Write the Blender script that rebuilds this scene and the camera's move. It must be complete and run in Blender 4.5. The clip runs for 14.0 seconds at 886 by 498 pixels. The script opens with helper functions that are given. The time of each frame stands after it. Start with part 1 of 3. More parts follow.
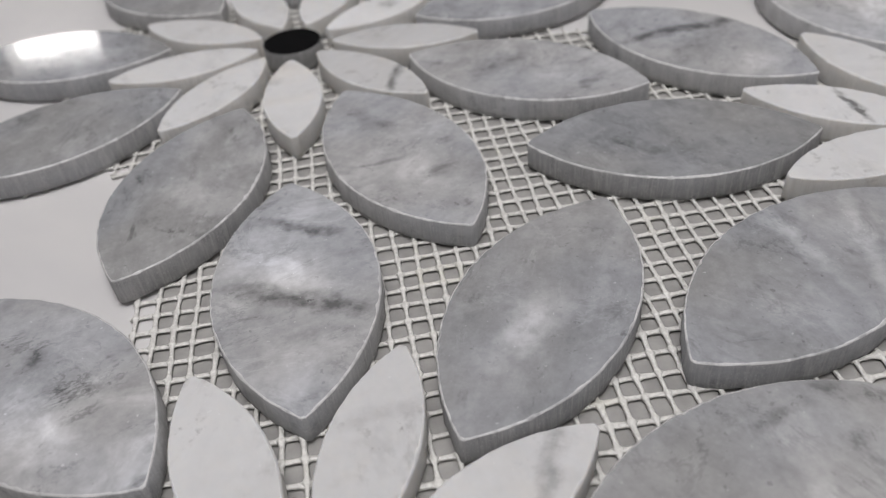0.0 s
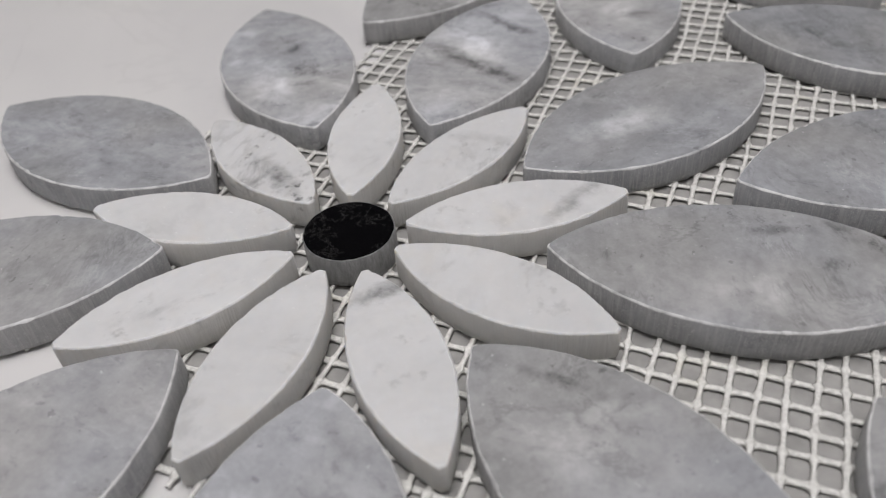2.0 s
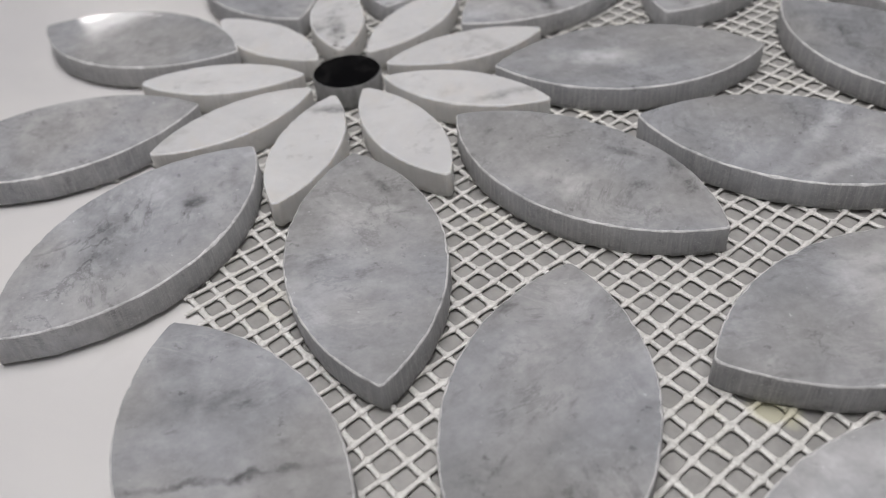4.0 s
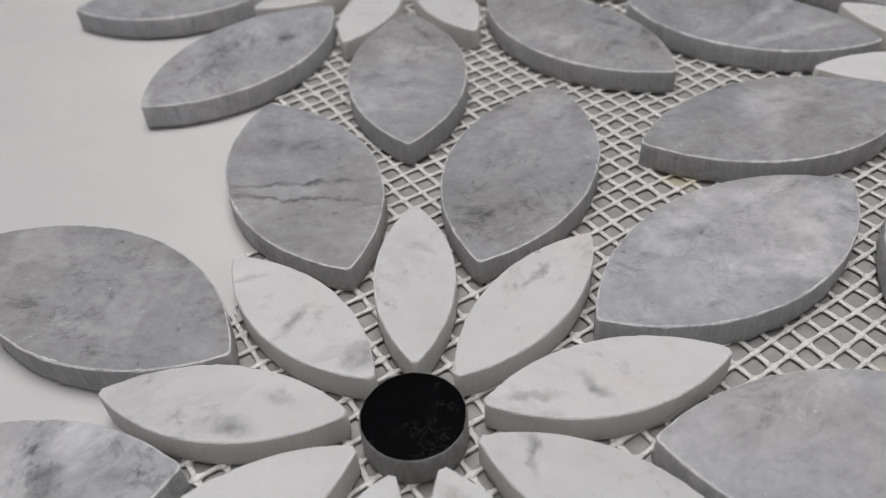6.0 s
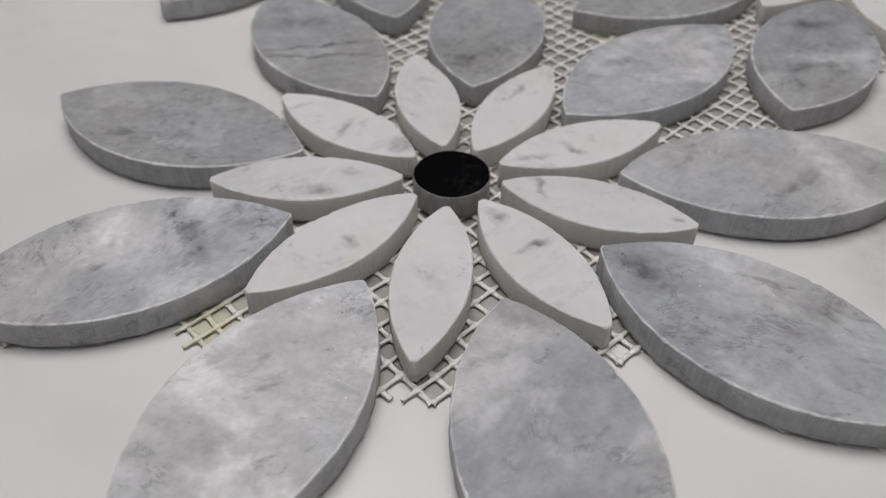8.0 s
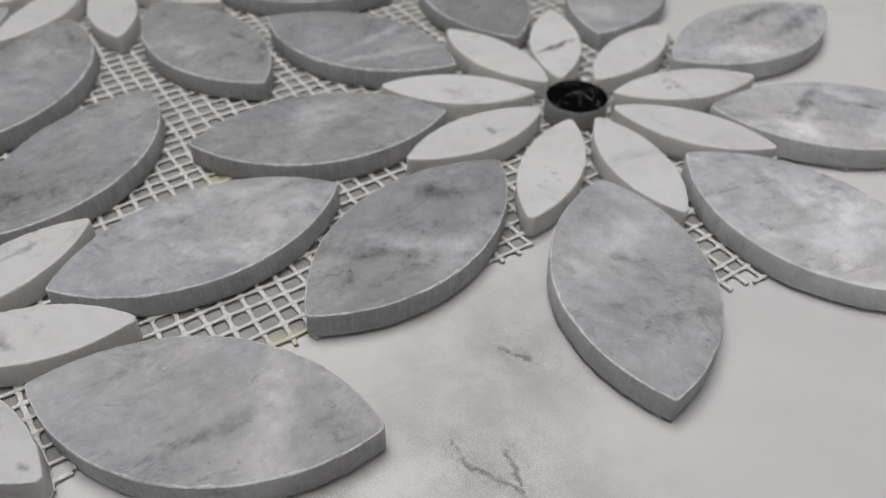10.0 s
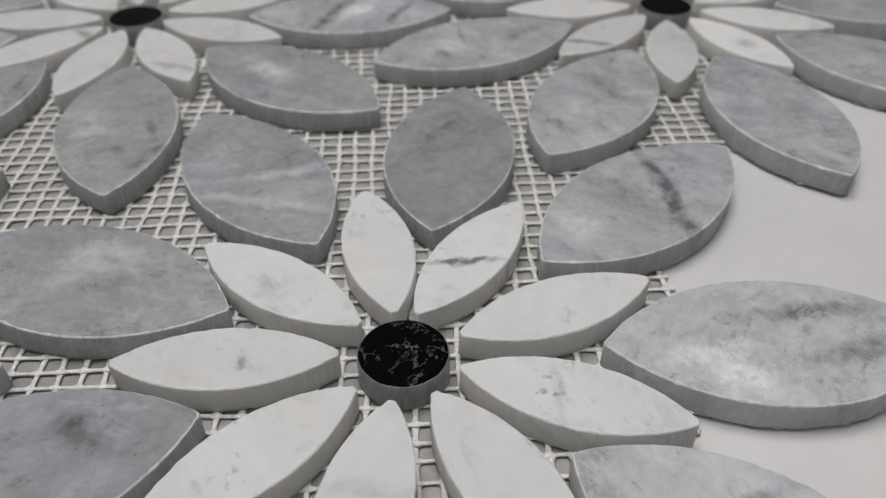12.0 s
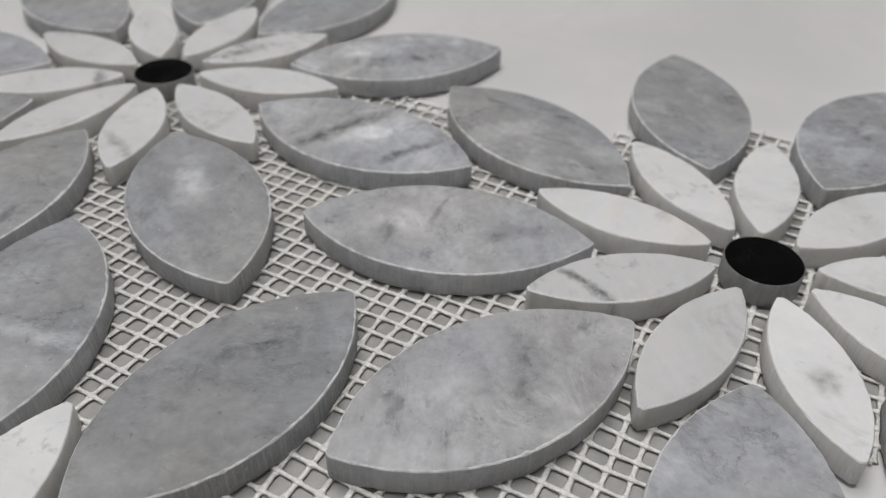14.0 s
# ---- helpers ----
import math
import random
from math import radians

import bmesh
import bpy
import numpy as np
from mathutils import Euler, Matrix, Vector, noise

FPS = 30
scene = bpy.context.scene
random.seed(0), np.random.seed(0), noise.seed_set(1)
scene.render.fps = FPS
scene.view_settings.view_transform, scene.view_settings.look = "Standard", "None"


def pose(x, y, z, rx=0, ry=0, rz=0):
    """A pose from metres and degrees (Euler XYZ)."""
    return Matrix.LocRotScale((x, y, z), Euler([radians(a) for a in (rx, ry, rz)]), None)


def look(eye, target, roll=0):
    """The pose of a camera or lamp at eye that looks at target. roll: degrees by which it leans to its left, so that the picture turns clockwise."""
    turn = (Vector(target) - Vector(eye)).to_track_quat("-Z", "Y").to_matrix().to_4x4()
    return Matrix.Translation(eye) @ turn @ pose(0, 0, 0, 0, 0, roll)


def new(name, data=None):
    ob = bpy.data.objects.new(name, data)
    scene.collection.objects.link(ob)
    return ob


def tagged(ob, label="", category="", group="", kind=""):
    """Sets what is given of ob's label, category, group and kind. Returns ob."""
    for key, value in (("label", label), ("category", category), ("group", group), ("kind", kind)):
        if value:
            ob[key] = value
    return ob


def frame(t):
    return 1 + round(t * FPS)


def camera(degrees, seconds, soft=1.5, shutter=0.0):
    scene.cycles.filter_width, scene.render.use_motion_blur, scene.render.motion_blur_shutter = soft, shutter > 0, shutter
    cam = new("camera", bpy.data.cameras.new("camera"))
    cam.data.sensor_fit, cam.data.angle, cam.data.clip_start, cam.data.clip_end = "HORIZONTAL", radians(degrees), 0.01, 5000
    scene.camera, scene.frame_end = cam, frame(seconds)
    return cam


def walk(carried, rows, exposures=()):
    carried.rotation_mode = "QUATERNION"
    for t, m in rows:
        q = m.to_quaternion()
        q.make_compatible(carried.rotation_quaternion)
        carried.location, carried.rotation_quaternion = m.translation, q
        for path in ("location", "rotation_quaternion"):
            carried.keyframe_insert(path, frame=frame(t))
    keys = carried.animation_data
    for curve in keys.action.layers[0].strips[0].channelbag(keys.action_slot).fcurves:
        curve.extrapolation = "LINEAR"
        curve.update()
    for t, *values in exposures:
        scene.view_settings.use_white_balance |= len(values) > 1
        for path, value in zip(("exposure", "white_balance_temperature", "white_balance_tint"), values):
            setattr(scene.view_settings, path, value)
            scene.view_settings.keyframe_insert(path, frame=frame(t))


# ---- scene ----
SOFT = 1.2
EXPOSURES = ((0.0, 0.0, 6500, 13), (3.0, 0.08, 6500, 13), (6.0, 0.0, 6500, 13), (7.0, -0.05, 6500, 12.5), (10.0, -0.07, 6500, 11.5), (11.3, -0.03, 6500, 11.0), (12.5, -0.05, 6500, 10.5), (14.0, 0.03, 6500, 10.5))
cam = camera(58.05, 14.0, soft=SOFT)
# seconds, eye in metres, yaw, pitch, roll in degrees
PATH = [
    (0.0, 0.0172, -0.0552, 0.1265, -9.71, -40.16, -5.97),
    (0.5, 0.0219, -0.0766, 0.1236, -2.75, -40.04, -5.73),
    (1.0, 0.0257, -0.0932, 0.1204, 4.49, -40.61, -5.44),
    (1.5, 0.0399, -0.1079, 0.1173, 12.31, -40.97, -5.33),
    (2.0, 0.0657, -0.1177, 0.1165, 20.69, -40.96, -5.47),
    (2.5, 0.0907, -0.1214, 0.1182, 28.55, -41.13, -5.49),
    (3.0, 0.1187, -0.1243, 0.1190, 36.30, -41.26, -5.24),
    (3.5, 0.1492, -0.1232, 0.1202, 43.90, -41.29, -5.34),
    (4.0, 0.1789, -0.1188, 0.1219, 50.10, -41.13, -5.48),
    (4.5, 0.2052, -0.1164, 0.1238, 54.53, -40.97, -5.53),
    (5.0, 0.2262, -0.1213, 0.1256, 56.90, -40.98, -5.37),
    (5.5, 0.2392, -0.1387, 0.1273, 56.84, -41.36, -4.86),
    (6.0, 0.2473, -0.1634, 0.1289, 55.40, -42.04, -4.17),
    (6.5, 0.2546, -0.1883, 0.1292, 53.20, -42.52, -3.23),
    (7.0, 0.2611, -0.2171, 0.1305, 49.70, -42.98, -1.94),
    (7.5, 0.2684, -0.2381, 0.1320, 45.81, -43.13, -0.50),
    (8.0, 0.2797, -0.2404, 0.1344, 43.00, -43.04, 0.20),
    (8.5, 0.2938, -0.2246, 0.1375, 41.84, -42.81, 0.41),
    (9.0, 0.3099, -0.1911, 0.1407, 42.95, -42.55, 0.34),
    (9.5, 0.3267, -0.1403, 0.1436, 46.89, -42.35, 0.22),
    (10.0, 0.3407, -0.0824, 0.1449, 52.66, -42.29, 0.06),
    (10.5, 0.3462, -0.0320, 0.1414, 59.41, -41.77, 0.18),
    (11.0, 0.3374, 0.0052, 0.1336, 66.83, -41.18, 0.16),
    (11.5, 0.3246, 0.0411, 0.1329, 75.04, -40.29, -0.01),
    (12.0, 0.3080, 0.0813, 0.1360, 82.82, -39.72, -0.25),
    (12.5, 0.2884, 0.1246, 0.1402, 90.05, -39.66, -0.23),
    (13.0, 0.2621, 0.1626, 0.1393, 97.24, -38.95, -0.13),
    (13.5, 0.2256, 0.1878, 0.1389, 105.00, -38.63, 0.51),
    (14.0, 0.1951, 0.1957, 0.1370, 113.81, -38.80, 1.07),
]
walk(cam, [(t, pose(x, y, z, 0, 0, yaw) @ pose(0, 0, 0, 90 + pitch) @ pose(0, 0, 0, 0, 0, roll)) for t, x, y, z, yaw, pitch, roll in PATH], EXPOSURES)
cam.data.dof.use_dof, cam.data.dof.focus_distance, cam.data.dof.aperture_fstop = True, 0.170, 16.0

# ---- measures of the place ----
SPACING = 0.208            # from flower centre to flower centre
TILE_TOP, TILE_BOTTOM = 0.0082, 0.0012
TABLE_H = 0.90             # the tabletop lies at z = 0, the floor TABLE_H below
ROOM = (-1.5, 1.8, -2.0, 1.6)
CEILING_Z = 1.47


def polar(radius, degrees):
    return Vector((radius * math.cos(radians(degrees)), radius * math.sin(radians(degrees))))


FLOWERS = [Vector((0, 0)), polar(SPACING, -35), polar(SPACING, 25), polar(SPACING, 85)]

# ---- light ----
world = bpy.data.worlds.new("world")
scene.world = world
world.use_nodes = True
world.node_tree.nodes["Background"].inputs[0].default_value = (0.5, 0.55, 0.62, 1)
world.node_tree.nodes["Background"].inputs[1].default_value = 0.15


def area_lamp(name, place, target, sx, sy, watts, colour):
    data = bpy.data.lights.new(name, "AREA")
    data.shape, data.size, data.size_y, data.energy, data.color = "RECTANGLE", sx, sy, watts, colour
    ob = new(name, data)
    ob.matrix_world = look(place, target)
    return ob


# ceiling panels: centre, size, watts of the lamp behind the diffuser
# the two weak side panels are unseen fill, added to soften the shadows
PANELS = [((-0.01, 0.0), (0.80, 0.78), 14.6), ((1.22, 0.35), (0.7, 1.12), 0.8), ((0.03, -1.22), (1.12, 0.7), 0.8)]
for (px, py), (pw, pd), watts in PANELS:
    area_lamp("ceiling_lamp", (px, py, CEILING_Z - 0.08), (px, py, 0), pw, pd, watts, (1.0, 0.985, 0.97))


# ---- materials ----
class Nodes:
    """A short hand for node materials."""

    def __init__(self, name):
        self.mat = bpy.data.materials.new(name)
        self.mat.use_nodes = True
        self.tree = self.mat.node_tree
        self.tree.nodes.clear()
        self.out = self.tree.nodes.new("ShaderNodeOutputMaterial")
        self.bsdf = self.tree.nodes.new("ShaderNodeBsdfPrincipled")
        self.tree.links.new(self.bsdf.outputs[0], self.out.inputs[0])

    def put(self, socket, value):
        if isinstance(value, bpy.types.NodeSocket):
            self.tree.links.new(value, socket)
        elif isinstance(value, (tuple, list)) and socket.type == "RGBA" and len(value) == 3:
            socket.default_value = (*value, 1)
        else:
            socket.default_value = value

    def node(self, kind, out=0, settings=None, **inputs):
        n = self.tree.nodes.new(kind)
        for k, v in (settings or {}).items():
            setattr(n, k, v)
        for k, v in inputs.items():
            self.put(n.inputs[int(k[1:]) if k[0] == "i" and k[1:].isdigit() else k.replace("_", " ")], v)
        return n.outputs[out]

    def math(self, op, a, b=0.0, c=0.0, clamp=False):
        return self.node("ShaderNodeMath", 0, {"operation": op, "use_clamp": clamp}, i0=a, i1=b, i2=c)

    def vec(self, op, a, b=(0, 0, 0), out=0):
        return self.node("ShaderNodeVectorMath", out, {"operation": op}, i0=a, i1=b)

    def noise(self, at, scale, detail=4.0, rough=0.55, warp=0.0, out=0):
        return self.node("ShaderNodeTexNoise", out, None, Vector=at, Scale=scale, Detail=detail, Roughness=rough, Distortion=warp)

    def ramp(self, x, lo, hi, a=0.0, b=1.0):
        return self.node("ShaderNodeMapRange", 0, {"interpolation_type": "SMOOTHSTEP"}, i0=x, i1=lo, i2=hi, i3=a, i4=b)

    def mix(self, f, a, b, how="MIX"):
        n = self.tree.nodes.new("ShaderNodeMix")
        n.data_type, n.blend_type = "RGBA", how
        for i, v in ((0, f), (6, a), (7, b)):
            self.put(n.inputs[i], v)
        return n.outputs[2]

    def turn(self, v, angle):
        return self.node("ShaderNodeVectorRotate", 0, {"rotation_type": "Z_AXIS"}, Vector=v, Angle=angle)

    def bump(self, height, strength, distance, normal=None):
        n = self.tree.nodes.new("ShaderNodeBump")
        self.put(n.inputs["Height"], height)
        self.put(n.inputs["Strength"], strength)
        self.put(n.inputs["Distance"], distance)
        if normal is not None:
            self.put(n.inputs["Normal"], normal)
        return n.outputs[0]

    def finish(self, **inputs):
        for k, v in inputs.items():
            self.put(self.bsdf.inputs[k.replace("_", " ")], v)
        return self.mat


def tile_space(n):
    """A tile's own coordinates, shifted and turned tile by tile; its tone, vein strength and random number."""
    info = n.tree.nodes.new("ShaderNodeObjectInfo")
    at = n.node("ShaderNodeTexCoord", 3)
    split = n.tree.nodes.new("ShaderNodeSeparateColor")
    n.put(split.inputs[0], info.outputs["Color"])
    tone, vein, turn = split.outputs[0], split.outputs[1], split.outputs[2]
    rnd = info.outputs["Random"]
    jump = n.node("ShaderNodeCombineXYZ", 0, None, X=n.math("MULTIPLY", rnd, 7.3), Y=n.math("MULTIPLY", rnd, 3.1), Z=n.math("MULTIPLY", rnd, 11.7))
    turned = n.turn(at, n.math("MULTIPLY", turn, -math.pi))
    return at, n.vec("ADD", turned, jump), tone, vein, rnd


def tile_marks(n, at, p):
    """The stains and clouds that one tile alone has, up to three, with ragged outlines."""
    ragged = n.vec("SUBTRACT", n.noise(p, 130, 5, 0.68, out=1), (0.5, 0.5, 0.5))
    bent = n.vec("ADD", at, n.vec("MULTIPLY", ragged, (0.008, 0.008, 0)))
    patchy = n.ramp(n.noise(p, 230, 4, 0.58), 0.34, 0.64, 0.5, 1.2)
    total = None
    for slot in "abc":
        spot = n.node("ShaderNodeAttribute", 1, {"attribute_type": "OBJECT", "attribute_name": "mark_" + slot})
        form = n.node("ShaderNodeAttribute", 1, {"attribute_type": "OBJECT", "attribute_name": "form_" + slot})
        turn = n.node("ShaderNodeSeparateXYZ", 2, None, Vector=spot)
        size = n.tree.nodes.new("ShaderNodeSeparateXYZ")
        n.put(size.inputs[0], form)
        off = n.turn(n.vec("MULTIPLY", n.vec("SUBTRACT", bent, spot), (1, 1, 0)), n.math("MULTIPLY", turn, -1.0))
        reach = n.node("ShaderNodeCombineXYZ", 0, None, X=size.outputs[0], Y=size.outputs[1], Z=1.0)
        d = n.vec("LENGTH", n.vec("DIVIDE", off, reach), out=1)
        mark = n.math("MULTIPLY", n.math("MULTIPLY", n.ramp(d, 0.1, 1.6, 1.2, 0), size.outputs[2]), patchy)
        total = mark if total is None else n.math("ADD", total, mark)
    return total


def grey_marble_colour(n):
    at, p, tone, vein, rnd = tile_space(n)
    streak = n.vec("MULTIPLY", p, (0.68, 1.0, 1.0))
    clouds = n.noise(streak, 62, 6, 0.60, 0.25)
    mottle = n.noise(n.vec("MULTIPLY", p, (0.8, 1.0, 1.0)), 150, 5, 0.62, 0.2)
    fine = n.noise(p, 420, 4, 0.65, 0.1)
    grain = n.noise(p, 1500, 2, 0.6)
    pale = n.ramp(n.noise(n.vec("MULTIPLY", p, (0.8, 1.0, 1.0)), 52, 5, 0.58, 0.4), 0.50, 0.66)
    grain_way = n.vec("MULTIPLY", p, (0.5, 1.0, 1.0))
    flecks = n.ramp(n.noise(grain_way, 165, 6, 0.66, 0.35), 0.555, 0.685)
    flecks = n.math("MULTIPLY", flecks, n.ramp(n.noise(p, 70, 4, 0.6), 0.42, 0.60))
    dots = n.math("MULTIPLY", n.ramp(n.noise(p, 380, 4, 0.62, 0.2), 0.63, 0.69), n.ramp(n.noise(p, 95, 3), 0.46, 0.60))
    field = n.noise(streak, 44, 7, 0.70, 0.6)
    wisp = n.ramp(n.math("ABSOLUTE", n.math("SUBTRACT", field, 0.5)), 0.0, 0.030, 1, 0)
    wisp = n.math("MULTIPLY", wisp, n.ramp(n.noise(p, 60, 4, 0.6), 0.47, 0.62))
    light_field = n.noise(n.vec("ADD", streak, (3.7, 1.9, 0.4)), 58, 7, 0.70, 0.8)
    thread = n.ramp(n.math("ABSOLUTE", n.math("SUBTRACT", light_field, 0.5)), 0.0, 0.035, 1, 0)
    thread = n.math("MULTIPLY", thread, n.ramp(n.noise(p, 48, 3), 0.48, 0.64))
    # tiny sparkles of the polished stone, put into its colour as pale specks
    glint = n.ramp(n.noise(p, 700, 2, 0.5), 0.735, 0.78)
    value = n.math("MULTIPLY_ADD", n.math("SUBTRACT", clouds, 0.5), 0.75, 0.98)
    value = n.math("MULTIPLY_ADD", n.math("SUBTRACT", mottle, 0.5), 0.60, value)
    value = n.math("MULTIPLY_ADD", n.math("SUBTRACT", fine, 0.5), 0.42, value)
    value = n.math("MULTIPLY_ADD", n.math("SUBTRACT", grain, 0.5), 0.11, value)
    value = n.math("MULTIPLY_ADD", pale, n.math("MULTIPLY_ADD", vein, 0.50, 0.05), value)
    value = n.math("MULTIPLY_ADD", flecks, n.math("MULTIPLY_ADD", vein, -0.32, -0.22), value)
    value = n.math("MULTIPLY_ADD", dots, -0.28, value)
    value = n.math("MULTIPLY_ADD", thread, 0.14, value)
    value = n.math("MULTIPLY_ADD", wisp, n.math("MULTIPLY_ADD", vein, -0.40, -0.05), value)
    value = n.math("MULTIPLY_ADD", glint, 0.45, value)
    value = n.math("ADD", value, tile_marks(n, at, p))
    value = n.math("MULTIPLY", n.math("MAXIMUM", value, 0.35), tone)
    tint = n.mix(n.ramp(n.noise(p, 22, 2), 0.35, 0.65), (0.965, 0.99, 1.045), (1.0, 1.0, 1.005))
    grey = n.node("ShaderNodeCombineColor", 0, None, i0=value, i1=value, i2=value)
    return at, p, n.mix(1.0, grey, tint, "MULTIPLY"), fine, rnd


def white_marble_colour(n):
    at, p, tone, vein, rnd = tile_space(n)
    streak = n.vec("MULTIPLY", p, (0.45, 1.0, 1.0))
    clouds = n.noise(streak, 60, 5, 0.58, 0.5)
    fine = n.noise(p, 300, 5, 0.65)
    smudge = n.ramp(n.noise(n.vec("MULTIPLY", p, (0.7, 1.0, 1.0)), 95, 6, 0.66, 0.3), 0.55, 0.72)
    specks = n.math("MULTIPLY", n.ramp(n.noise(p, 330, 4, 0.60), 0.55, 0.69), n.ramp(n.noise(p, 62, 3), 0.52, 0.66))
    field = n.noise(streak, 46, 5, 0.66, 0.6)
    crack = n.ramp(n.math("ABSOLUTE", n.math("SUBTRACT", field, 0.52)), 0.0, 0.06, 1, 0)
    crack = n.math("MULTIPLY", crack, n.ramp(n.noise(p, 55, 3, 0.6), 0.47, 0.64))
    value = n.math("MULTIPLY_ADD", n.math("SUBTRACT", clouds, 0.5), 0.26, 1.0)
    value = n.math("MULTIPLY_ADD", n.math("SUBTRACT", fine, 0.5), 0.14, value)
    value = n.math("MULTIPLY_ADD", smudge, n.math("MULTIPLY", vein, -0.6), value)
    value = n.math("MULTIPLY_ADD", specks, n.math("MULTIPLY", vein, -0.8), value)
    value = n.math("MULTIPLY_ADD", crack, n.math("MULTIPLY", vein, -0.2), value)
    value = n.math("ADD", value, tile_marks(n, at, p))
    value = n.math("MULTIPLY", n.math("MAXIMUM", value, 0.3), tone)
    warm = n.ramp(n.noise(p, 36, 3, 0.6), 0.56, 0.72)
    tint = n.mix(warm, (0.995, 1.0, 1.005), (1.015, 0.995, 0.965))
    grey = n.node("ShaderNodeCombineColor", 0, None, i0=value, i1=value, i2=value)
    return at, p, n.mix(1.0, grey, tint, "MULTIPLY"), fine, rnd


def marble(name, colour, part):
    """part: top (polished), rim (the chipped arris) or side (sawn)."""
    n = Nodes(name)
    at, p, base, fine, rnd = colour(n)
    warm = name.startswith("white")
    if warm:
        n.finish(Subsurface_Weight=0.3, Subsurface_Radius=(0.0030, 0.0027, 0.0023), Subsurface_Scale=1.0)
    if part == "top":
        pits = n.ramp(n.noise(p, 900, 2, 0.5), 0.70, 0.76)
        gloss = n.node("ShaderNodeMapRange", 0, None, i0=n.noise(p, 120, 3), i1=0.3, i2=0.7, i3=0.025, i4=0.07)
        gloss = n.math("MULTIPLY_ADD", pits, 0.4, gloss)
        return n.finish(Base_Color=base, Roughness=gloss, Normal=n.bump(n.math("MULTIPLY_ADD", pits, -0.6, n.noise(p, 70, 2)), 0.05, 0.0005), IOR=1.49)
    if part == "rim":
        chip = n.noise(p, 420, 4, 0.65)
        return n.finish(Base_Color=n.mix(n.math("MULTIPLY", n.ramp(chip, 0.28, 0.6, 0.35, 1.0), n.ramp(n.noise(at, 75, 3, 0.6), 0.36, 0.6, 0.35, 1.0)), base, (0.78, 0.78, 0.78)), Roughness=0.55, Normal=n.bump(chip, 0.8, 0.0006))
    flat = n.vec("MULTIPLY", at, (1.0, 1.0, 0.05))
    saw = n.noise(flat, 1500, 3, 0.7)
    coarse = n.noise(n.vec("MULTIPLY", at, (1.0, 1.0, 0.12)), 330, 3, 0.6)
    low = n.noise(at, 190, 3)
    speck = n.noise(at, 2400, 2, 0.7)
    dusty = n.mix(n.ramp(saw, 0.44, 0.68, 0.0, 0.40), n.mix(0.25, base, (0.34, 0.34, 0.34)), (0.54, 0.535, 0.53))
    dusty = n.mix(n.math("MULTIPLY", n.ramp(speck, 0.56, 0.70), n.ramp(low, 0.35, 0.65, 0.2, 0.7)), dusty, (0.62, 0.615, 0.61))
    if warm:
        dusty = n.mix(1.0, dusty, (1.0, 0.985, 0.955), "MULTIPLY")
    height = n.math("ADD", n.math("MULTIPLY", saw, 0.6), n.math("MULTIPLY_ADD", low, 0.4, coarse))
    return n.finish(Base_Color=dusty, Roughness=0.7, Normal=n.bump(height, 0.7, 0.0006))


GREY = [marble("grey_marble_" + q, grey_marble_colour, q) for q in ("top", "rim", "side")]
WHITE = [marble("white_marble_" + q, white_marble_colour, q) for q in ("top", "rim", "side")]


def black_top():
    n = Nodes("black_marble_top")
    at, p, tone, vein, rnd = tile_space(n)
    field = n.noise(p, 70, 8, 0.74, 0.25)
    line = n.ramp(n.math("ABSOLUTE", n.math("SUBTRACT", field, 0.5)), 0.0, 0.010, 1, 0)
    line = n.math("MULTIPLY", line, n.math("MULTIPLY", n.ramp(n.noise(p, 120, 3), 0.36, 0.54), vein))
    specks = n.math("MULTIPLY", n.ramp(n.noise(p, 800, 2), 0.71, 0.76), vein)
    base = n.mix(n.math("MULTIPLY_ADD", specks, 0.25, n.math("MULTIPLY", line, 0.65)), (0.0035, 0.0035, 0.004), (0.30, 0.29, 0.28))
    return n.finish(Base_Color=base, Roughness=0.09, IOR=1.42)


def black_side(name, shade):
    n = Nodes(name)
    at, p, tone, vein, rnd = tile_space(n)
    saw = n.noise(n.vec("MULTIPLY", at, (1, 1, 0.3)), 700, 4, 0.7)
    base = n.mix(n.ramp(saw, 0.3, 0.75), (shade * 0.85,) * 3, (shade * 1.3,) * 3)
    return n.finish(Base_Color=base, Roughness=0.45, Normal=n.bump(saw, 0.5, 0.0006))


BLACK = [black_top(), black_side("black_marble_rim", 0.17), black_side("black_marble_side", 0.22)]


def glue_spots(n, at):
    """Where dried yellowish glue has soaked the mesh."""
    spots = None
    for x, y, size in ((0.160, -0.191, 0.012), (0.222, -0.036, 0.009), (0.149, -0.019, 0.006), (0.072, 0.235, 0.007), (0.020, 0.075, 0.006)):
        d = n.vec("LENGTH", n.vec("MULTIPLY", n.vec("SUBTRACT", at, (x, y, 0)), (1, 1, 0)), out=1)
        d = n.math("MULTIPLY_ADD", n.math("SUBTRACT", n.noise(at, 140, 3), 0.5), size, d)
        spot = n.ramp(d, size * 0.5, size, 1, 0)
        spots = spot if spots is None else n.math("MAXIMUM", spots, spot)
    return spots


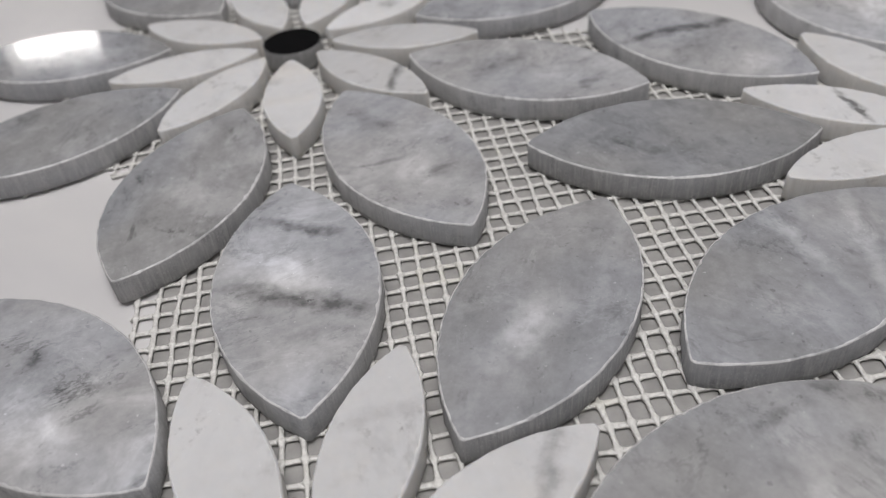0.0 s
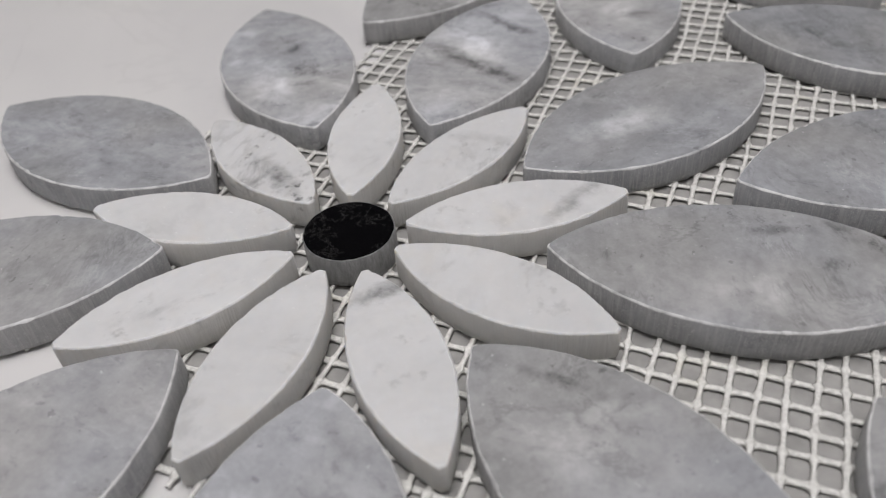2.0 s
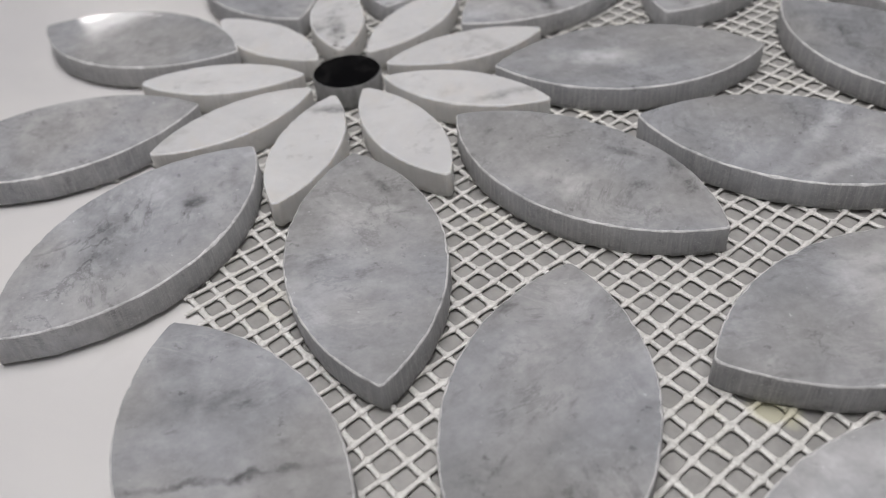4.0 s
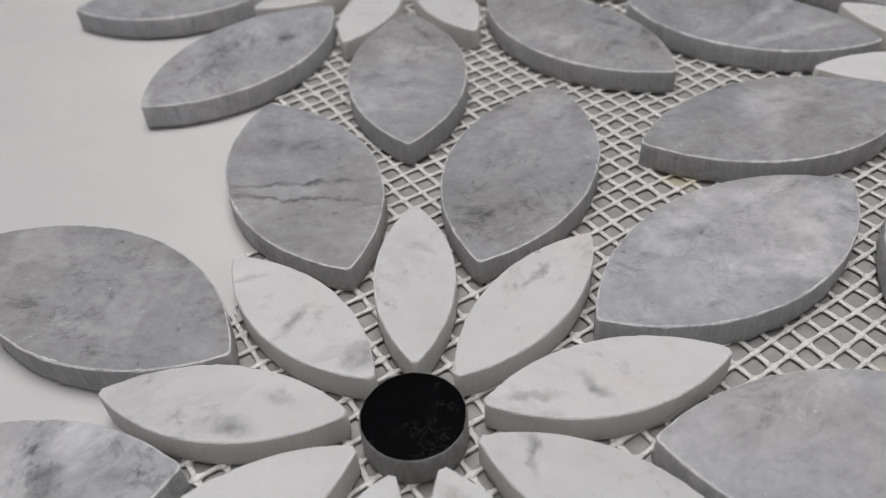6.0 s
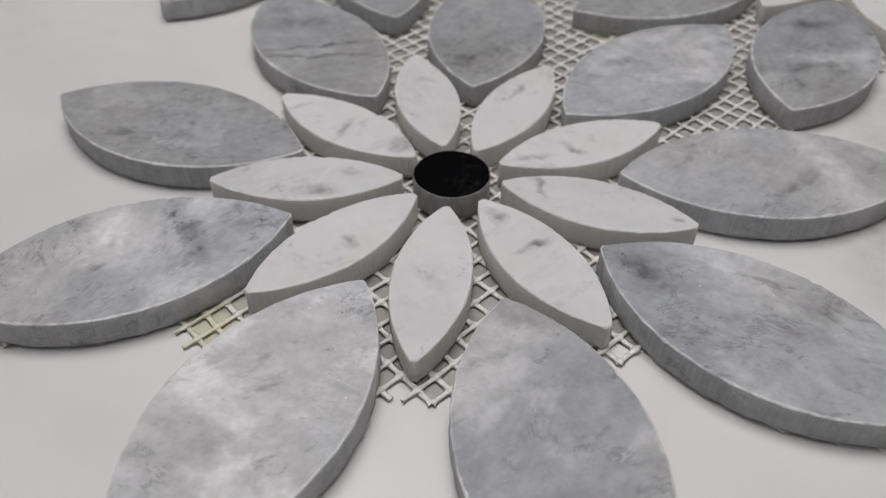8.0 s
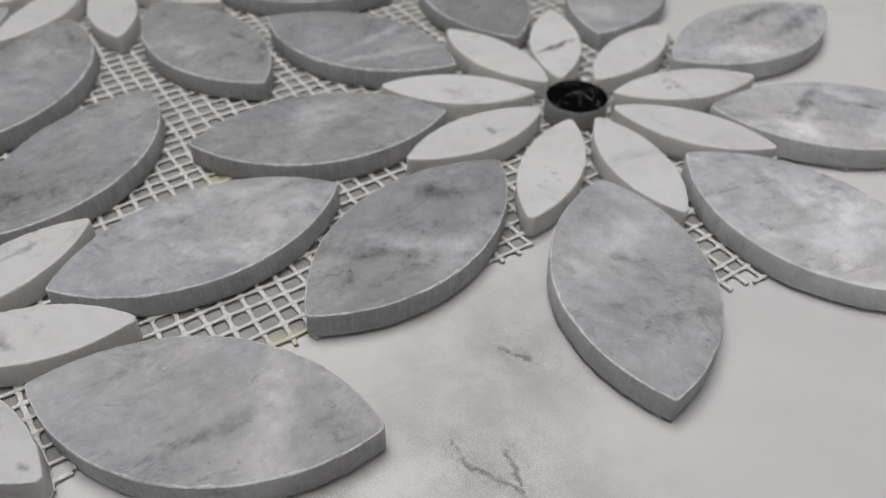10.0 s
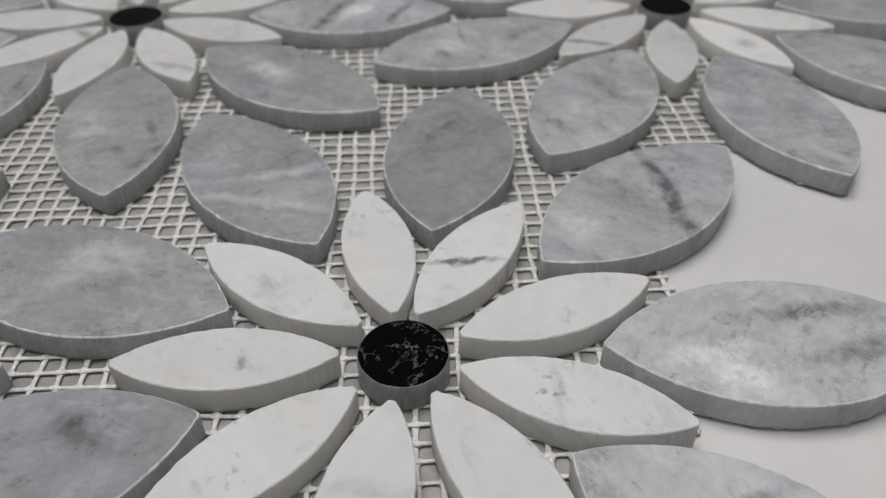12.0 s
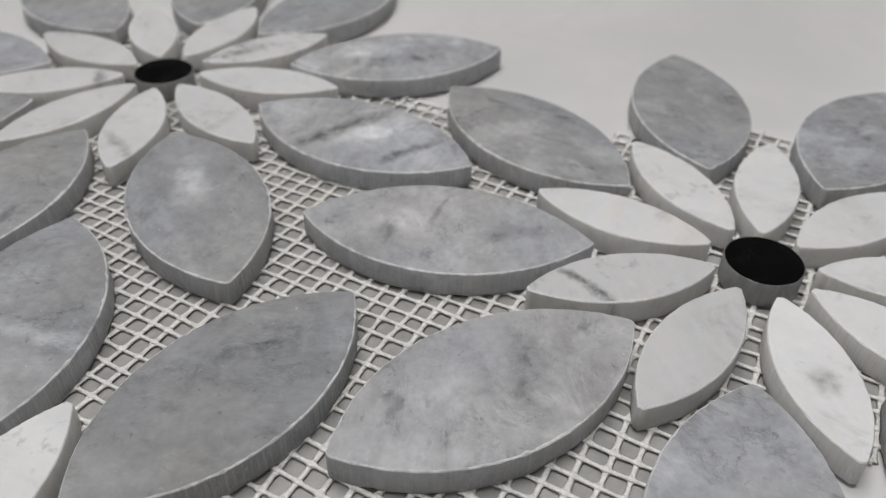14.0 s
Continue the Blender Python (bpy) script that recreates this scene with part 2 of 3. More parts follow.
def fibre_material():
    n = Nodes("glass_fibre")
    at = n.node("ShaderNodeTexCoord", 3)
    stain = n.ramp(n.noise(at, 38, 3, 0.6), 0.56, 0.74)
    grain = n.noise(at, 900, 3, 0.7)
    base = n.mix(n.ramp(grain, 0.3, 0.7), (0.60, 0.595, 0.57), (0.80, 0.795, 0.765))
    base = n.mix(n.math("MULTIPLY", stain, 0.45), base, (0.70, 0.68, 0.56))
    base = n.mix(n.math("MULTIPLY", glue_spots(n, at), 0.75), base, (0.62, 0.60, 0.43))
    return n.finish(Base_Color=base, Roughness=n.ramp(n.noise(at, 160, 3), 0.3, 0.7, 0.16, 0.45), Normal=n.bump(n.math("ADD", grain, n.noise(at, 260, 3)), 0.6, 0.0005))


def shade_film_material():
    n = Nodes("shade_film")
    at = n.node("ShaderNodeTexCoord", 3)
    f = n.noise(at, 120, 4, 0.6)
    # added dark film: the shade between strands in its colour, plus glue spots
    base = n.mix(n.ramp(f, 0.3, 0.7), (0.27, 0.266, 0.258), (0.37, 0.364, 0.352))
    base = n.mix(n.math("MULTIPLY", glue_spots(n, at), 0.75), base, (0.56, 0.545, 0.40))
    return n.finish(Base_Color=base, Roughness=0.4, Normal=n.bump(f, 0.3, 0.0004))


def segment(n, at, a, b):
    """The distance from a to b as a line, in the table's plane."""
    a, b = Vector((*a, 0)), Vector((*b, 0))
    d = b - a
    off = n.vec("SUBTRACT", at, tuple(a))
    h = n.math("DIVIDE", n.vec("DOT_PRODUCT", off, tuple(d), out=1), d.length_squared, clamp=True)
    n2 = n.tree.nodes.new("ShaderNodeVectorMath")
    n2.operation = "SCALE"
    n2.inputs[0].default_value = tuple(d)
    n.put(n2.inputs["Scale"], h)
    return n.vec("LENGTH", n.vec("SUBTRACT", off, n2.outputs[0]), out=1)


TABLE_AT = (0.1, 0.05)


def table_material():
    n = Nodes("glazed_stone_tabletop")
    at = n.node("ShaderNodeTexCoord", 3)
    flat = n.vec("ADD", n.vec("MULTIPLY", at, (1, 1, 0)), (TABLE_AT[0], TABLE_AT[1], 0))
    wob = n.vec("SUBTRACT", n.noise(flat, 90, 5, 0.7, out=1), (0.5, 0.5, 0.5))
    wob = n.vec("ADD", n.vec("MULTIPLY", wob, (0.007, 0.007, 0)), n.vec("MULTIPLY", n.vec("SUBTRACT", n.noise(flat, 420, 4, 0.7, out=1), (0.5, 0.5, 0.5)), (0.0035, 0.0035, 0)))
    bent = n.vec("ADD", flat, wob)
    veins = None
    for a, b in VEINS:
        d = segment(n, bent, a, b)
        veins = d if veins is None else n.math("MINIMUM", veins, d)
    core = n.math("MULTIPLY", n.ramp(veins, 0.0, 0.0011, 1, 0), n.ramp(n.noise(flat, 210, 4, 0.7), 0.36, 0.56))
    smear = n.math("MULTIPLY", n.ramp(veins, 0.0, 0.0062, 1, 0), n.ramp(n.math("ADD", n.math("MULTIPLY", n.noise(flat, 240, 5, 0.75), 0.6), n.math("MULTIPLY", n.noise(flat, 2200, 2, 0.6), 0.4)), 0.44, 0.62))
    halo = n.math("MULTIPLY", n.ramp(veins, 0.0, 0.040, 1, 0), n.ramp(n.math("MULTIPLY_ADD", n.noise(flat, 2600, 2, 0.6), 0.45, n.math("MULTIPLY", n.noise(flat, 70, 4, 0.65), 0.55)), 0.36, 0.62))
    drift = n.noise(flat, 9, 4, 0.6, 0.8)
    far_field = n.noise(flat, 5, 5, 0.6, 1.5)
    far = n.math("MULTIPLY", n.ramp(n.math("ABSOLUTE", n.math("SUBTRACT", far_field, 0.5)), 0, 0.012, 1, 0), n.ramp(n.noise(flat, 7, 3), 0.52, 0.66))
    base = n.mix(n.ramp(drift, 0.3, 0.7), (0.60, 0.595, 0.60), (0.68, 0.672, 0.665))
    base = n.mix(n.math("MULTIPLY", far, 0.12), base, (0.40, 0.39, 0.38))
    base = n.mix(n.math("MULTIPLY", halo, 0.8), base, (0.40, 0.38, 0.365))
    base = n.mix(n.math("MULTIPLY", smear, 0.62), base, (0.27, 0.26, 0.255))
    base = n.mix(n.math("MULTIPLY", core, 0.8), base, (0.15, 0.148, 0.145))
    return n.finish(Base_Color=base, Roughness=n.ramp(n.noise(flat, 30, 3), 0.3, 0.7, 0.30, 0.40), IOR=1.45, Normal=n.bump(n.noise(flat, 500, 2), 0.04, 0.0005))


VEINS = [((0.2650, -0.0215), (0.2710, -0.0217)), ((0.2710, -0.0217), (0.2788, -0.0183)), ((0.2788, -0.0183), (0.2903, -0.0184)), ((0.2724, -0.0137), (0.2798, -0.0164)),
         ((0.2604, -0.0484), (0.2685, -0.0491)), ((0.2685, -0.0491), (0.2762, -0.0536)), ((0.2762, -0.0536), (0.2870, -0.0630)), ((0.2741, -0.0517), (0.2815, -0.0499)),
         ((0.2815, -0.0499), (0.2937, -0.0461)), ((0.2501, 0.0043), (0.2571, 0.0070))]


def plain(name, colour, rough=0.7, scale=6.0, vary=0.08):
    n = Nodes(name)
    at = n.node("ShaderNodeTexCoord", 3)
    f = n.noise(at, scale, 5, 0.6)
    return n.finish(Base_Color=n.mix(f, tuple(c * (1 - vary) for c in colour), tuple(c * (1 + vary) for c in colour)), Roughness=rough, Normal=n.bump(n.noise(at, scale * 20, 3), 0.1, 0.002))


def glow(name, colour, strength):
    n = Nodes(name)
    return n.finish(Base_Color=(0, 0, 0), Emission_Color=colour, Emission_Strength=strength)


TABLE = table_material()
FIBRE, SHADE_FILM = fibre_material(), shade_film_material()
WALL = plain("wall_paint", (0.11, 0.11, 0.115), 0.8)
CEIL = plain("ceiling_paint", (0.035, 0.035, 0.037), 0.9)
FLOOR = plain("floor_tiles", (0.16, 0.155, 0.15), 0.5)
FRAME = plain("white_frame", (0.7, 0.7, 0.7), 0.4)
BASE = plain("table_base", (0.25, 0.24, 0.23), 0.6)
PANEL = glow("lamp_diffuser", (1.0, 0.985, 0.97), 0.8)
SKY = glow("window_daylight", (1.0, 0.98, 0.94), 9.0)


# ---- mesh helpers ----
def link(name, mesh, materials, parent=None, label=""):
    for m in materials:
        mesh.materials.append(m)
    ob = new(name, mesh)
    ob.parent = parent
    if label:
        tagged(ob, label)
    return ob


def part(name, bm, material, parent, label=""):
    mesh = bpy.data.meshes.new(name)
    bm.to_mesh(mesh)
    bm.free()
    return link(name, mesh, [material], parent, label)


def box(x0, x1, y0, y1, z0, z1, bevel=0.0, bm=None):
    bm = bm or bmesh.new()
    made = bmesh.ops.create_cube(bm, size=1)["verts"]
    for v in made:
        v.co = Vector(((x0 + x1) / 2 + v.co.x * (x1 - x0), (y0 + y1) / 2 + v.co.y * (y1 - y0), (z0 + z1) / 2 + v.co.z * (z1 - z0)))
    if bevel:
        bmesh.ops.bevel(bm, geom=list({e for v in made for e in v.link_edges}), offset=bevel, segments=2, affect="EDGES")
    return bm


# ---- the room ----
x0, x1, y0, y1 = ROOM
W = 0.15
floor = tagged(part("floor", box(x0 - W, x1 + W, y0 - W, y1 + W, -TABLE_H - 0.1, -TABLE_H), FLOOR, None), "plain dark grey floor of the showroom", "floor", kind="structure")
ceiling = tagged(part("ceiling", box(x0 - W, x1 + W, y0 - W, y1 + W, CEILING_Z, CEILING_Z + 0.1), CEIL, None), "plain dark ceiling above the table", "ceiling", kind="structure")


def wall_along(name, horizontal, lo, hi, a, b, hole=None):
    """A wall from a to b, with an opening (from, to, sill, head) right through it."""
    bm = bmesh.new()
    z0, z1 = -TABLE_H, CEILING_Z
    pieces = [(a, b, z0, z1)] if not hole else [(a, hole[0], z0, z1), (hole[1], b, z0, z1), (hole[0], hole[1], z0, hole[2]), (hole[0], hole[1], hole[3], z1)]
    for p, q, s, t in pieces:
        box(p, q, lo, hi, s, t, bm=bm) if horizontal else box(lo, hi, p, q, s, t, bm=bm)
    return tagged(part(name, bm, WALL, None), "plain dark grey painted showroom wall", "wall", kind="structure")


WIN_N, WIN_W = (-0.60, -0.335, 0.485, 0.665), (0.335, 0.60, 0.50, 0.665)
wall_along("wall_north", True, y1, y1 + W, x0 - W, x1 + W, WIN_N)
wall_along("wall_south", True, y0 - W, y0, x0 - W, x1 + W)
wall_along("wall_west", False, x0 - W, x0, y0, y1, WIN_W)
wall_along("wall_east", False, x1, x1 + W, y0, y1)


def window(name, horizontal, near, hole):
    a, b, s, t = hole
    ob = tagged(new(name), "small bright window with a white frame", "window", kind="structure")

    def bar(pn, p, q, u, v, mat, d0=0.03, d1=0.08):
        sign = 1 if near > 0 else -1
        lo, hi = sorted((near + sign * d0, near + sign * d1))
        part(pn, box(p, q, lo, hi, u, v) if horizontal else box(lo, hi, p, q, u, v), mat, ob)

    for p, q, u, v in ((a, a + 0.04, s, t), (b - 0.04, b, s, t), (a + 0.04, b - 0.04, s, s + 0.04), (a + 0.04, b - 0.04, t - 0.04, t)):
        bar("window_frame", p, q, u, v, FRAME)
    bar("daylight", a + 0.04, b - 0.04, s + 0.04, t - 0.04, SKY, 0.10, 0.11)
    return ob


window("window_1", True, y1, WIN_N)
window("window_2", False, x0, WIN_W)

for (px, py), (pw, pd), watts in PANELS:
    lamp = tagged(new("ceiling_light"), "large square white ceiling light panel, unseen, switched on", "ceiling light", "ceiling light panels")
    lamp.location = (px, py, CEILING_Z)
    a, b = pw / 2, pd / 2
    part("diffuser", box(-a, a, -b, b, -0.05, -0.03), PANEL, lamp, "glowing white diffuser")
    for bm in (box(-a - 0.05, -a - 0.01, -b - 0.05, b + 0.05, -0.07, 0), box(a + 0.01, a + 0.05, -b - 0.05, b + 0.05, -0.07, 0), box(-a - 0.01, a + 0.01, -b - 0.05, -b - 0.01, -0.07, 0), box(-a - 0.01, a + 0.01, b + 0.01, b + 0.05, -0.07, 0)):
        part("frame", bm, FRAME, lamp)

table = tagged(new("display_table"), "large table with a pale veined stone-look top under the mosaic sheet", "table")
table.location = (*TABLE_AT, -TABLE_H)
part("tabletop", box(-0.7, 0.7, -0.6, 0.6, TABLE_H - 0.02, TABLE_H, 0.002), TABLE, table, "off-white glazed top with thin grey veins")
part("base", box(-0.6, 0.6, -0.5, 0.5, 0, TABLE_H - 0.02), BASE, table)

# ---- the mosaic sheet ----
sheet = tagged(new("mosaic_sheet"), "grey and white marble petal mosaic on a fibre mesh sheet", "mosaic sheet")


def lens_outline(half, bulge, steps, blunt):
    """A petal along x from -half to half: two arcs with slightly blunted tips."""
    radius = (half * half + bulge * bulge) / (2 * bulge)
    pts = []
    for side in (1, -1):
        for i in range(steps + 1):
            s = -math.cos(math.pi * i / steps)
            u = (half - blunt) * (0.35 * s + 0.65 * (2 * i / steps - 1)) * side
            v = (math.sqrt(radius * radius - u * u) - radius + bulge) * side
            pts.append((u, v))
    return pts[::-1]


def tile_mesh(name, pts, rim, rough, materials, seed, chip=0.0):
    """A slab tile: polished top, an uneven chipped arris, sawn sides, closed below."""
    rng = random.Random(seed)
    n = len(pts)
    h = TILE_TOP - TILE_BOTTOM
    verts, faces, slots = [], [], []
    wave = [rng.uniform(-1, 1) for _ in range(n)]
    wave = [(wave[i - 1] + 2 * wave[i] + wave[(i + 1) % n]) / 4 for i in range(n)]
    chips = [rim * (0.75 + 0.5 * rng.random() + (chip * rng.random() if rng.random() < 0.12 else 0)) for _ in range(n)]
    rings = []
    for level in range(4):
        ring = []
        for i, (x, y) in enumerate(pts):
            d = math.hypot(x, y)
            off = wave[i] * rough
            inset = (chips[i], 0.0, 0.0, rough * rng.uniform(-1.5, 1.0))[level]
            z = (h, h - 0.8 * chips[i], 0.0012, 0.0)[level]
            k = (d + off - inset) / d
            ring.append(len(verts))
            verts.append((x * k, y * k, z))
        rings.append(ring)
    for a, b, slot in ((0, 1, 1), (1, 2, 2), (2, 3, 2)):
        for i in range(n):
            j = (i + 1) % n
            faces.append((rings[b][i], rings[b][j], rings[a][j], rings[a][i]))
            slots.append(slot)
    faces.append(tuple(rings[0]))
    slots.append(0)
    faces.append(tuple(reversed(rings[3])))
    slots.append(2)
    mesh = bpy.data.meshes.new(name)
    mesh.from_pydata(verts, [], faces)
    for p, s in zip(mesh.polygons, slots):
        p.material_index = s
        p.use_smooth = s > 0
    mesh.update()
    for m in materials:
        mesh.materials.append(m)
    return mesh


GREY_IN, GREY_OUT, GREY_HALF = 0.0429, 0.1213, 0.0192
WHITE_IN, WHITE_OUT, WHITE_HALF = 0.0123, 0.0629, 0.0091
DOT = 0.0101
grey_meshes = [tile_mesh("grey_petal", lens_outline((GREY_OUT - GREY_IN) / 2, GREY_HALF, 64, 0.0004), 0.00042, 0.00016, GREY, s, 1.0) for s in range(7)]
white_meshes = [tile_mesh("white_petal", lens_outline((WHITE_OUT - WHITE_IN) / 2, WHITE_HALF, 44, 0.0009), 0.00045, 0.00010, WHITE, 50 + s, 0.8) for s in range(7)]
circle = [(DOT * math.cos(2 * math.pi * i / 48), DOT * math.sin(2 * math.pi * i / 48)) for i in range(48)]
dot_meshes = [tile_mesh("black_dot", circle, 0.00030, 0.00007, BLACK, 90 + s) for s in range(4)]

# per flower, at 5, 45, 85 ... 325 degrees: how pale the grey stone is, and how strongly it is veined (in tenths)
GREY_TONE = ["334433443", "444333454", "555423334", "443333344"]
GREY_VEIN = ["434842464", "545435776", "654123463", "444455644"]
WHITE_VEIN = ["254833323", "334454343", "362334243", "353443333"]
# white stone tone, with the dimmer light on flowers 0 and 1 painted in
WHITE_TONE_SHADE = ["445445444", "444444444", "566666566", "976566622"]
TONES = {"2": 0.28, "3": 0.34, "4": 0.41, "5": 0.52}
rng = random.Random(11)


# how each flower's tiles were set off the pattern: kind and number; outwards and sideways in mm; turn in degrees; half length more or less in mm
SHIFTED = [
    {("black", 0): (-0.2, 0.6, 0, 0), ("grey", 0): (-0.6, 1, -0.3, 0.1), ("grey", 1): (0.8, 1.9, 3.6, 0.1), ("grey", 2): (1.3, 0.6, 1.6, 0.2),
     ("grey", 3): (1.8, -0.4, 0.9, 0.4), ("grey", 4): (-0.1, -0.6, 1.1, 0), ("grey", 5): (-3.1, -3.8, -0.1, 0.1), ("grey", 6): (-0.1, -0.4, 0.3, 0),
     ("grey", 7): (-0.8, -0.1, -1.6, 0.3), ("grey", 8): (-0.9, -0.3, 0.2, -0.2), ("white", 0): (-0.4, 0.7, -0.1, 0.3), ("white", 1): (0, 0.3, 0.1, 0.4),
     ("white", 2): (0.8, 0.8, -1.3, 0.8), ("white", 3): (1.6, 0.7, 0.2, 0), ("white", 4): (0.3, -0.8, -0.9, 0.3), ("white", 5): (-0.3, -0.1, 0.5, 0.2),
     ("white", 6): (-0.9, -0.2, -1.3, 0), ("white", 7): (0.4, 0.7, 0.7, 0.6), ("white", 8): (-0.9, 0.8, -0.2, 0.6)},
    {("black", 0): (-0.5, 0.6, 0, 0), ("grey", 1): (0.5, -0.3, -0.3, 0.5), ("grey", 2): (0.4, -0.3, -0.2, 0.4), ("grey", 3): (-0.2, -0.4, -0.5, -0.4),
     ("grey", 4): (0, -0.6, 0.3, -0.4), ("grey", 5): (-1, 0.9, -1.9, 0.5), ("grey", 6): (-0.6, -0.2, 0.3, 0.1), ("grey", 8): (1.2, 1.3, -0.3, 0),
     ("white", 0): (-0.4, 0.6, -1.9, 0.2), ("white", 1): (0.3, 0.3, -0.2, 0.2), ("white", 2): (-0.1, -0.3, -0.4, 0.6), ("white", 3): (0.1, -0.5, -0.7, 0),
     ("white", 4): (0.2, 0, 0.8, 0.4), ("white", 5): (0.1, -0.2, -0.4, 0.3), ("white", 6): (-0.5, -0.2, 1.2, 0.5), ("white", 7): (-0.7, 0, 0, 0.2),
     ("white", 8): (-1.2, 0.4, -0.5, 0.3)},
    {("black", 0): (-0.3, -0.5, 0, 0), ("grey", 0): (-0.4, -0.1, 0.1, 0.1), ("grey", 1): (-0.7, 0.2, 1.5, -0.1), ("grey", 2): (0.4, 0.2, -0.4, -0.1),
     ("grey", 3): (1.9, -0.3, -0.6, 0.6), ("grey", 4): (-0.9, 0.5, 0.3, -0.3), ("grey", 5): (0.6, 0.8, 0.7, 0.3), ("grey", 6): (0.5, 0.5, 1, 0.5),
     ("grey", 7): (1.3, 0.2, 0, 0.4), ("grey", 8): (0.8, 0.5, 1.2, -0.4), ("white", 0): (0.3, -0.1, 1.3, 0.5), ("white", 1): (0, -0.6, 0.2, 0.4),
     ("white", 2): (0.1, 0.1, -0.2, 0.2), ("white", 3): (-1.1, 1.6, -4.5, 0.6), ("white", 4): (-0.6, 0.2, 0, 0), ("white", 5): (0.9, 1, 3.1, 0.6),
     ("white", 6): (1.4, 0.2, 1, 0.2), ("white", 7): (1.7, 0.3, -1.2, 0.7), ("white", 8): (0.6, -1.1, -1.8, 0.2)},
    {("black", 0): (0.2, 0.8, 0, 0), ("grey", 0): (-0.1, 0.3, 1.2, -0.3), ("grey", 4): (0.4, -0.1, 0.1, -0.1), ("grey", 5): (0.3, -1.7, -5.8, 0.3),
     ("grey", 6): (1.4, -0.8, 0, 0.2), ("grey", 7): (0.4, 0.1, -0.1, 0.4), ("grey", 8): (0, -0.8, -0.7, -0.1), ("white", 0): (-0.6, -0.3, 0.1, -0.3),
     ("white", 4): (-0.1, 0.5, -0.9, 0.3), ("white", 5): (1, -0.4, 1.3, -0.1), ("white", 6): (1, -0.9, 0.8, 0.1), ("white", 7): (0.1, -0.8, 0.2, 0.2),
     ("white", 8): (0.6, -1.1, -0.2, 0.4)},
]

# grey tiles that were cut wider or narrower than the rest
WIDER = {(2, 0): 1.09, (2, 8): 1.06, (0, 8): 0.94, (0, 7): 1.05, (0, 0): 0.96}

# the lie of the streaks in the grey tiles, in steps of 20 degrees
STREAK = ["-054---24", "-28731---", "----74082", "3-----153"]
# stains and pale clouds in single tiles: kind and number; then, for each, along, sideways (mm), turn (degrees), half length, half width (mm), strength
GREY_MARKS_0 = {
    0: ((5.8, 11.4, 9, 7.5, 1.6, -0.25), (-0.8, -8.3, 0, 10.2, 5, 0.14)),
    1: ((-8.8, -0.5, 163, 11.3, 5, 0.3), (-8.4, 0.4, 15, 9.4, 4, 0.1)),
    2: ((18.7, -2.9, 62, 10.5, 2.2, -0.5), (-6.5, -1.3, 65, 17.3, 2.6, -0.5), (6, 3.6, 47, 13.1, 6, 0.36)),
    3: ((6.4, -3.8, 57, 3, 3, -0.32), (-12.1, 5.4, 7, 10.4, 6, 0.28)),
    7: ((-14.5, 3.8, 92, 2.8, 2.6, -0.45), (7.7, -1.9, 48, 12.9, 5, -0.22), (-26.4, 5.2, 56, 8.6, 6, -0.16)),
    8: ((-21.2, 6.6, 24, 14.1, 1.5, -0.2), (-12.7, -3.9, 43, 9.5, 6, 0.14)),
}
WHITE_MARKS_0 = {
    0: ((12.9, -0.1, 39, 10.3, 1.8, -0.28),),
    1: ((7.3, 0, 113, 9.3, 2.2, -0.12),),
    3: ((-10.2, 0.7, 177, 8.7, 2.2, -0.4),),
    7: ((-16.9, 2, 87, 6.8, 2.2, -0.45),),
}
GREY_MARKS_1 = {
    0: ((-27.4, -1.6, 165, 7.6, 4, -0.34), (-8.2, 11, 17, 12, 9, 0.2)),
    1: ((15.2, 2.1, 102, 13.5, 4, 0.26), (5.1, -5.7, 36, 8.7, 2, -0.26)),
    2: ((-3.9, -7.4, 165, 17.3, 6, 0.16), (-4.1, 7.3, 164, 5.7, 2, -0.22)),
    3: ((-16, -2.9, 127, 14.3, 8, -0.12),),
    4: ((-1.7, 5.1, 69, 17.3, 0.9, -0.4), (-8.7, 4.8, 61, 17, 0.8, -0.38), (14.7, -3.2, 70, 9, 4, -0.26)),
    6: ((-15.5, -4.9, 95, 12.1, 2.6, -0.36), (-1.3, -3.7, 123, 12.8, 9, 0.22), (-26.9, -3.1, 145, 7.5, 2.5, -0.2)),
}
WHITE_MARKS_1 = {
    0: ((-14.8, 2.5, 119, 5.2, 1, -0.32), (19.2, 0.3, 10, 1.7, 1.3, -0.45)),
    1: ((-3.9, -0.9, 120, 4.1, 1.6, -0.36), (-15.5, -1.1, 171, 5.1, 1.2, -0.32)),
    2: ((6.3, 2.9, 171, 4.9, 1, -0.35),),
    4: ((-18.9, -1.8, 98, 3.8, 3, -0.38), (-1.1, 1.3, 103, 4.9, 1.6, -0.35)),
    5: ((-3.9, 5.2, 166, 4.1, 2, -0.3), (-11, -1.7, 165, 2.3, 1.4, -0.3)),
    6: ((-1.9, 2.8, 104, 2.2, 1.5, -0.3),),
    8: ((-3.8, 0.7, 84, 4.6, 1.3, -0.42), (-17.6, -0.6, 21, 3.2, 1.6, -0.3)),
}
